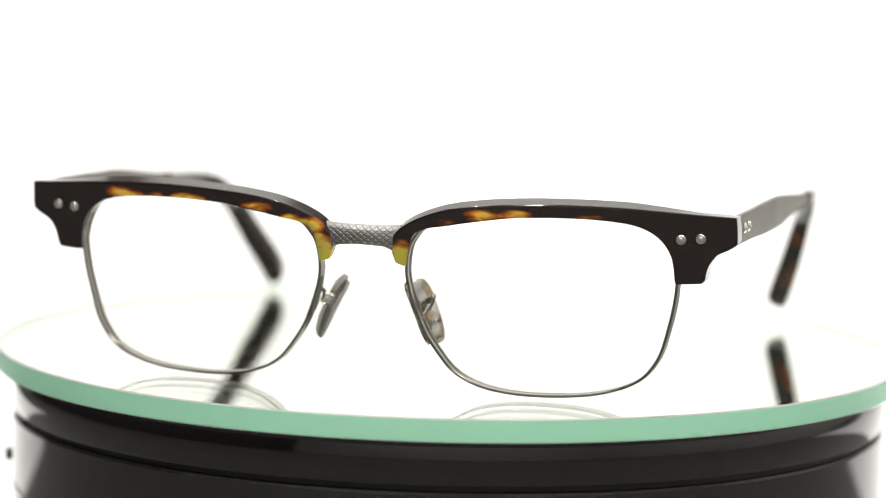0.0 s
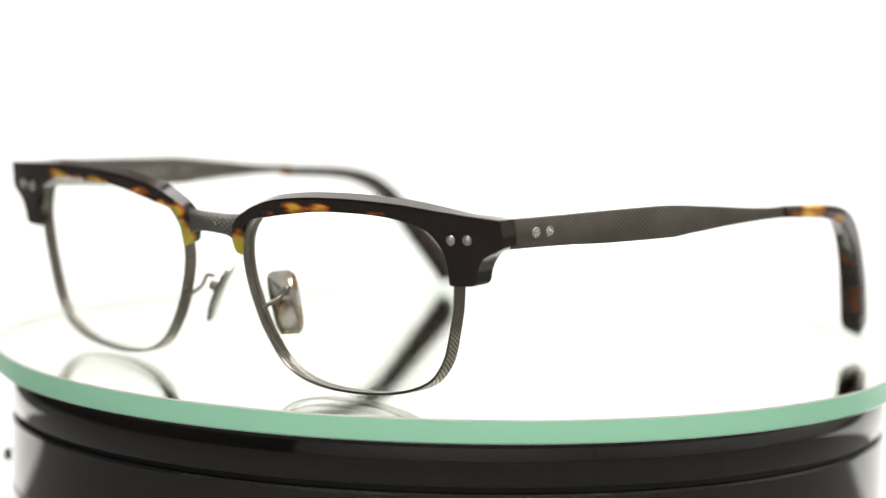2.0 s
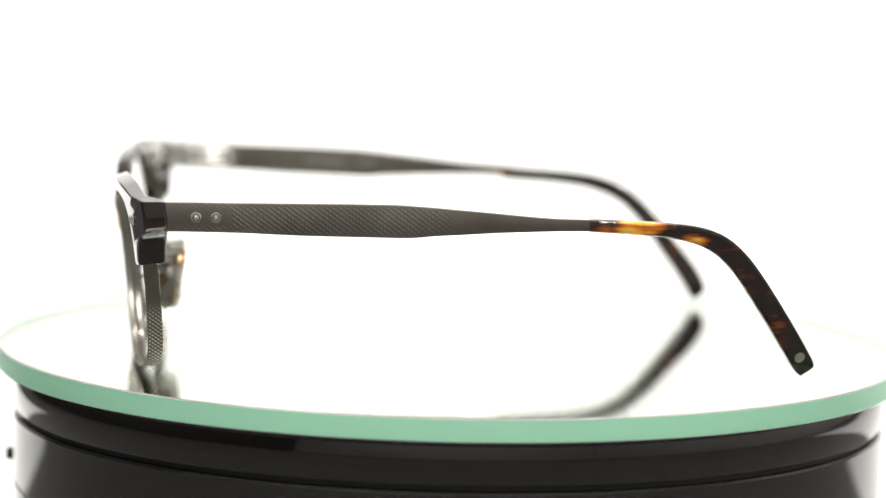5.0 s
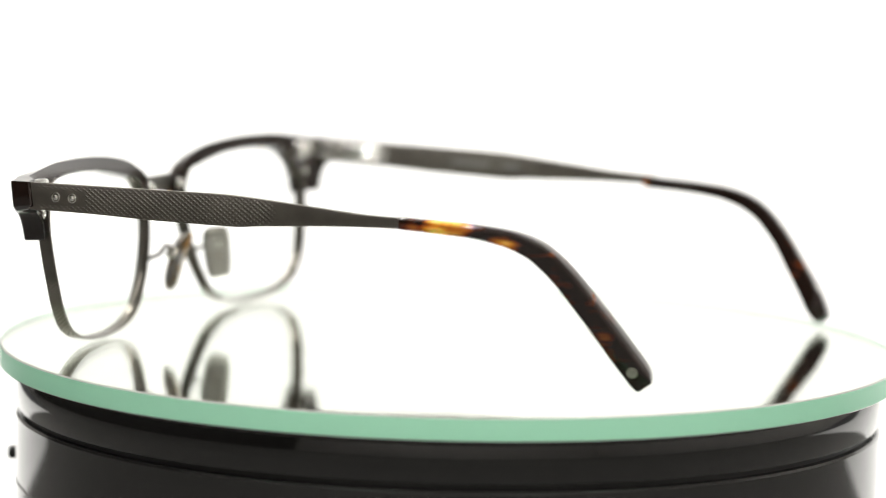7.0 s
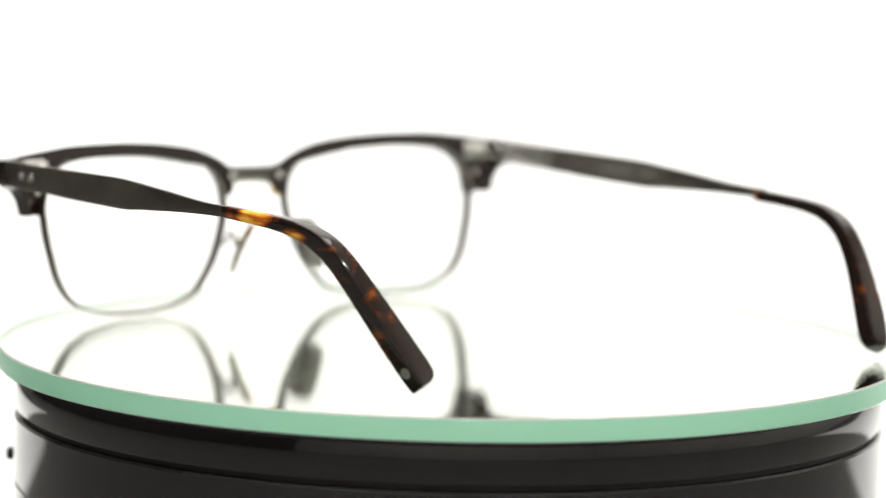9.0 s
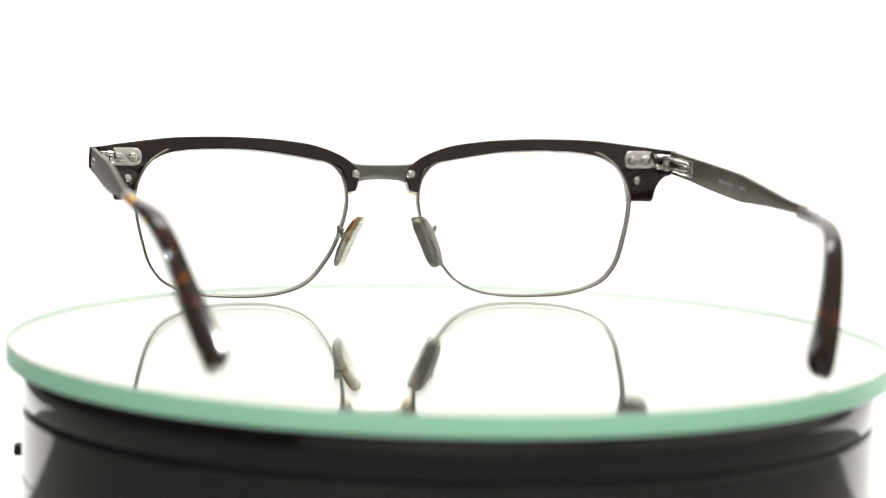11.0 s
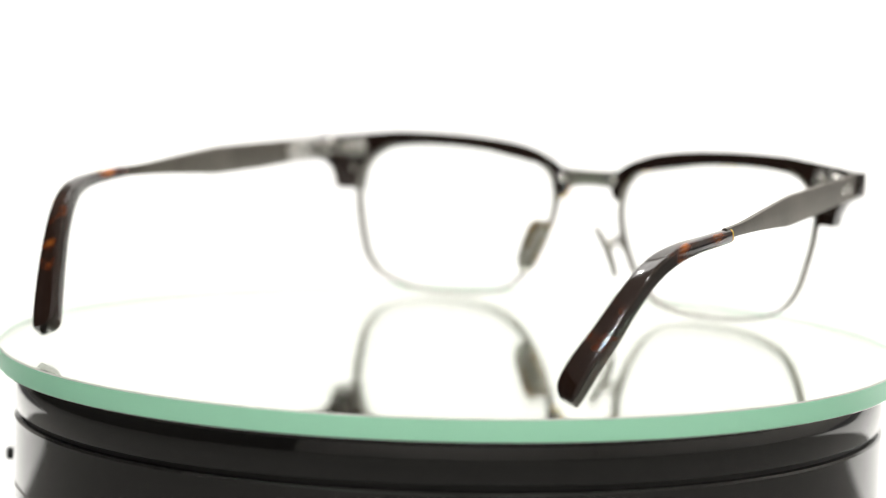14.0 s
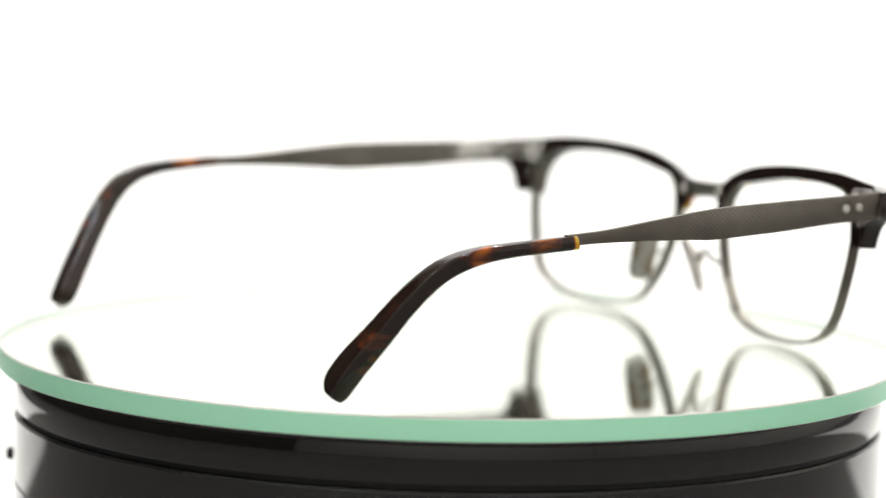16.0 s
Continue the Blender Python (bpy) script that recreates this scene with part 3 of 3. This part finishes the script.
def build_temple(side, parent, yaw, pitch):
    """Engraved metal temple with hinge and acetate sleeve, as a part in the glasses' space turned a little about its hinge."""
    pivot = Vector((side * 70.0, 7.0, 34.5)) * MM
    swing = Matrix.Translation(pivot) @ pose(0, 0, 0, pitch, 0, side * -yaw) @ Matrix.Translation(-pivot)

    bm = bmesh.new()
    rings = []
    for y, top, low in spline(TEMPLE, 4):
        zc, hh = (top + low) / 2, (top - low) / 2
        rings.append([(side * (temple_x(y) + a) * MM, y * MM, (zc + b) * MM) for a, b in rounded(0.55, hh, 0.22, 2)])
    loft(bm, rings)
    ob = part("temple", bm, TEMPLE_METAL, parent, "flat gunmetal temple with engraved diamond pattern")
    ob.matrix_basis = swing
    for y in (12.0, 15.8):
        bm = bmesh.new()
        ring_head(bm, (side * (temple_x(y) + 0.5) * MM, y * MM, 34.55 * MM), (side, 0, 0), 1.05 * MM, 0.5 * MM)
        part("rivet", bm, STEEL, ob, "round polished rivet")
    # sleeve
    bm = bmesh.new()
    pts = spline(SLEEVE if side > 0 else SLEEVE_FLARED, 4)
    path = [Vector((side * temple_x(y), y, z)) * MM for y, z, h, w in pts]
    rings = []
    for i, p in enumerate(path):
        t = (path[min(i + 1, len(path) - 1)] - path[max(i - 1, 0)]).normalized()
        out = (Vector((side, 0, 0)) - t * t.x * side).normalized()
        tall = t.cross(out).normalized()
        h, w = pts[i][2], pts[i][3]
        rings.append([p + (tall * a + out * b) * MM - out * (w - 1.1) * 0.75 * MM for a, b in rounded(h, w, min(h, w) * (0.75 - 0.43 * min(1, max(0, (pts[i][0] - 100) / 16))), 5)])
    loft(bm, rings)
    sleeve = part("temple_tip", bm, TIP_SHELL if side > 0 else TIP_SHELL_DARK, ob, "curved dark tortoiseshell acetate tip with honey patches")
    # end chamfer cap
    if side > 0:
        p, q = path[-5], path[-1]
        t = (q - p).normalized()
        out = (Vector((side, 0, 0)) - t * t.x * side).normalized()
        i = len(path) - 10
        bm = bmesh.new()
        disc_head(bm, path[i] + out * (pts[i][3] * 0.25 + 0.825) * MM, out, 1.1 * MM, 0.10 * MM, 0.1)
        part("emblem", bm, EMBLEM, ob, "round grey inlay")
    else:
        for y, length in ((43.5, 9.5), (54.0, 4.0)):
            bm = bmesh.new()
            box(bm, (side * (temple_x(y) - 0.56) * MM, y * MM, 34.3 * MM), (0.06 * MM, length * MM, 0.9 * MM))
            part("marking", bm, INK, ob, "pale line of tiny unreadable print")
    # hinge on the inside
    hinge = part("hinge_barrel", hinge_barrel(side), HINGE, ob, "bright steel hinge barrel")
    bm = bmesh.new()
    for z in (33.6, 35.7):
        box(bm, (side * (temple_x(14) - 1.15) * MM, 14.5 * MM, z * MM), (1.7 * MM, 13.5 * MM, 1.35 * MM), 0.4 * MM)
    box(bm, (side * (temple_x(14) - 0.75) * MM, 16.8 * MM, 34.65 * MM), (0.8 * MM, 11.0 * MM, 4.0 * MM), 0.2 * MM)
    part("hinge_plate", bm, HINGE, ob, "bright steel hinge plate")
    return ob


def hinge_barrel(side):
    bm = bmesh.new()
    for z0, z1 in ((32.9, 34.0), (34.1, 35.6), (35.7, 36.8)):
        seg = 14
        rings = []
        for r, z in ((0.9, z0), (1.15, z0 + 0.12), (1.15, z1 - 0.12), (0.9, z1)):
            rings.append([((side * 69.2 + r * math.cos(2 * math.pi * k / seg)) * MM, (8.3 + r * math.sin(2 * math.pi * k / seg)) * MM, z * MM) for k in range(seg)])
        loft(bm, rings)
    return bm


def build_front_hinge(side, parent):
    """Steel plate with two domed screws on the back of the endpiece."""
    back = browline(63) + brow_depth(63)
    bm = bmesh.new()
    ring = rounded(5.6, 2.2, 1.7, 6)
    rings = [[(side * (65.4 + x * s) * MM, (back + d) * MM, (35.0 + z * s) * MM) for x, z in ring] for d, s in ((-0.5, 1), (0.7, 1), (0.95, 0.95), (1.05, 0.86))]
    loft(bm, rings)
    ob = part("hinge_leaf", bm, HINGE, parent, "bright steel hinge leaf")
    for x in (61.9, 65.2):
        bm = bmesh.new()
        disc_head(bm, (side * x * MM, (back + 1.0) * MM, 35.0 * MM), (0, 1, 0.15), 1.35 * MM, 0.8 * MM, dome=-0.35)
        part("screw", bm, STEEL, ob)
    bm = bmesh.new()
    for z in (33.6, 36.2):
        box(bm, (side * 68.2 * MM, (back + 2.9) * MM, z * MM), (2.8 * MM, 5.4 * MM, 1.1 * MM), 0.3 * MM)
    part("knuckle", bm, HINGE, ob)


OFF_X, OFF_Y = 3.2, -68.2


def build_glasses():
    root = new("eyeglasses")
    tagged(root, "open browline eyeglasses of dark tortoiseshell acetate and gunmetal on a mirror", "eyeglasses")
    for side in (1, -1):
        build_rim(side, root)
        build_brow(side, root)
        build_front_hinge(side, root)
        build_pad(side, root)
    build_bridge(root)
    build_temple(1, root, 0.0, 0.0)
    build_temple(-1, root, 5.0, -1.9)
    for ob in root.children:
        ob.matrix_parent_inverse = Matrix.Translation((OFF_X * MM, OFF_Y * MM, 0.0))
    return root


build_setting()
build_turntable()
mirror_disc = build_disc()
eyeglasses = build_glasses()


# The drive runs a little unevenly: degrees by which the plate lags behind an even turn.
LAG = ((0, -0.20), (1, -0.03), (2, 0.20), (3, 0.46), (4, 0.67), (5, 0.76), (6.5, 0.76), (7, 0.72), (8, 0.42), (9, 0.33), (10, 0.33),
       (11.5, 0.31), (13, 0.33), (13.5, 0.22), (14, 0.05), (15, -0.12), (16, 0.02))


def lag(t):
    return float(np.interp(t, [p[0] for p in LAG], [p[1] for p in LAG]))


def motions():
    """The plate turns steadily and carries the glasses."""
    times = [0.5 * i for i in range(33)]
    walk(focus_mark, [(t, Matrix.Translation(EYE + AHEAD * d)) for t, d in (
        (0.0, 0.562), (1.5, 0.560), (3.0, 0.560), (4.0, 0.562), (5.2, 0.575), (6.5, 0.588), (7.5, 0.586), (8.5, 0.580), (9.0, 0.580), (9.6, 0.59),
        (10.6, 0.67), (11.5, 0.695), (12.5, 0.700), (13.0, 0.695), (13.5, 0.680), (14.0, 0.585), (15.0, 0.578), (16.0, 0.575))])
    for thing in (mirror_disc, eyeglasses):
        walk(thing, [(t, pose(0, 0, 0, 0, 0, -16.2 - 13.845 * t + lag(t))) for t in times])


motions()
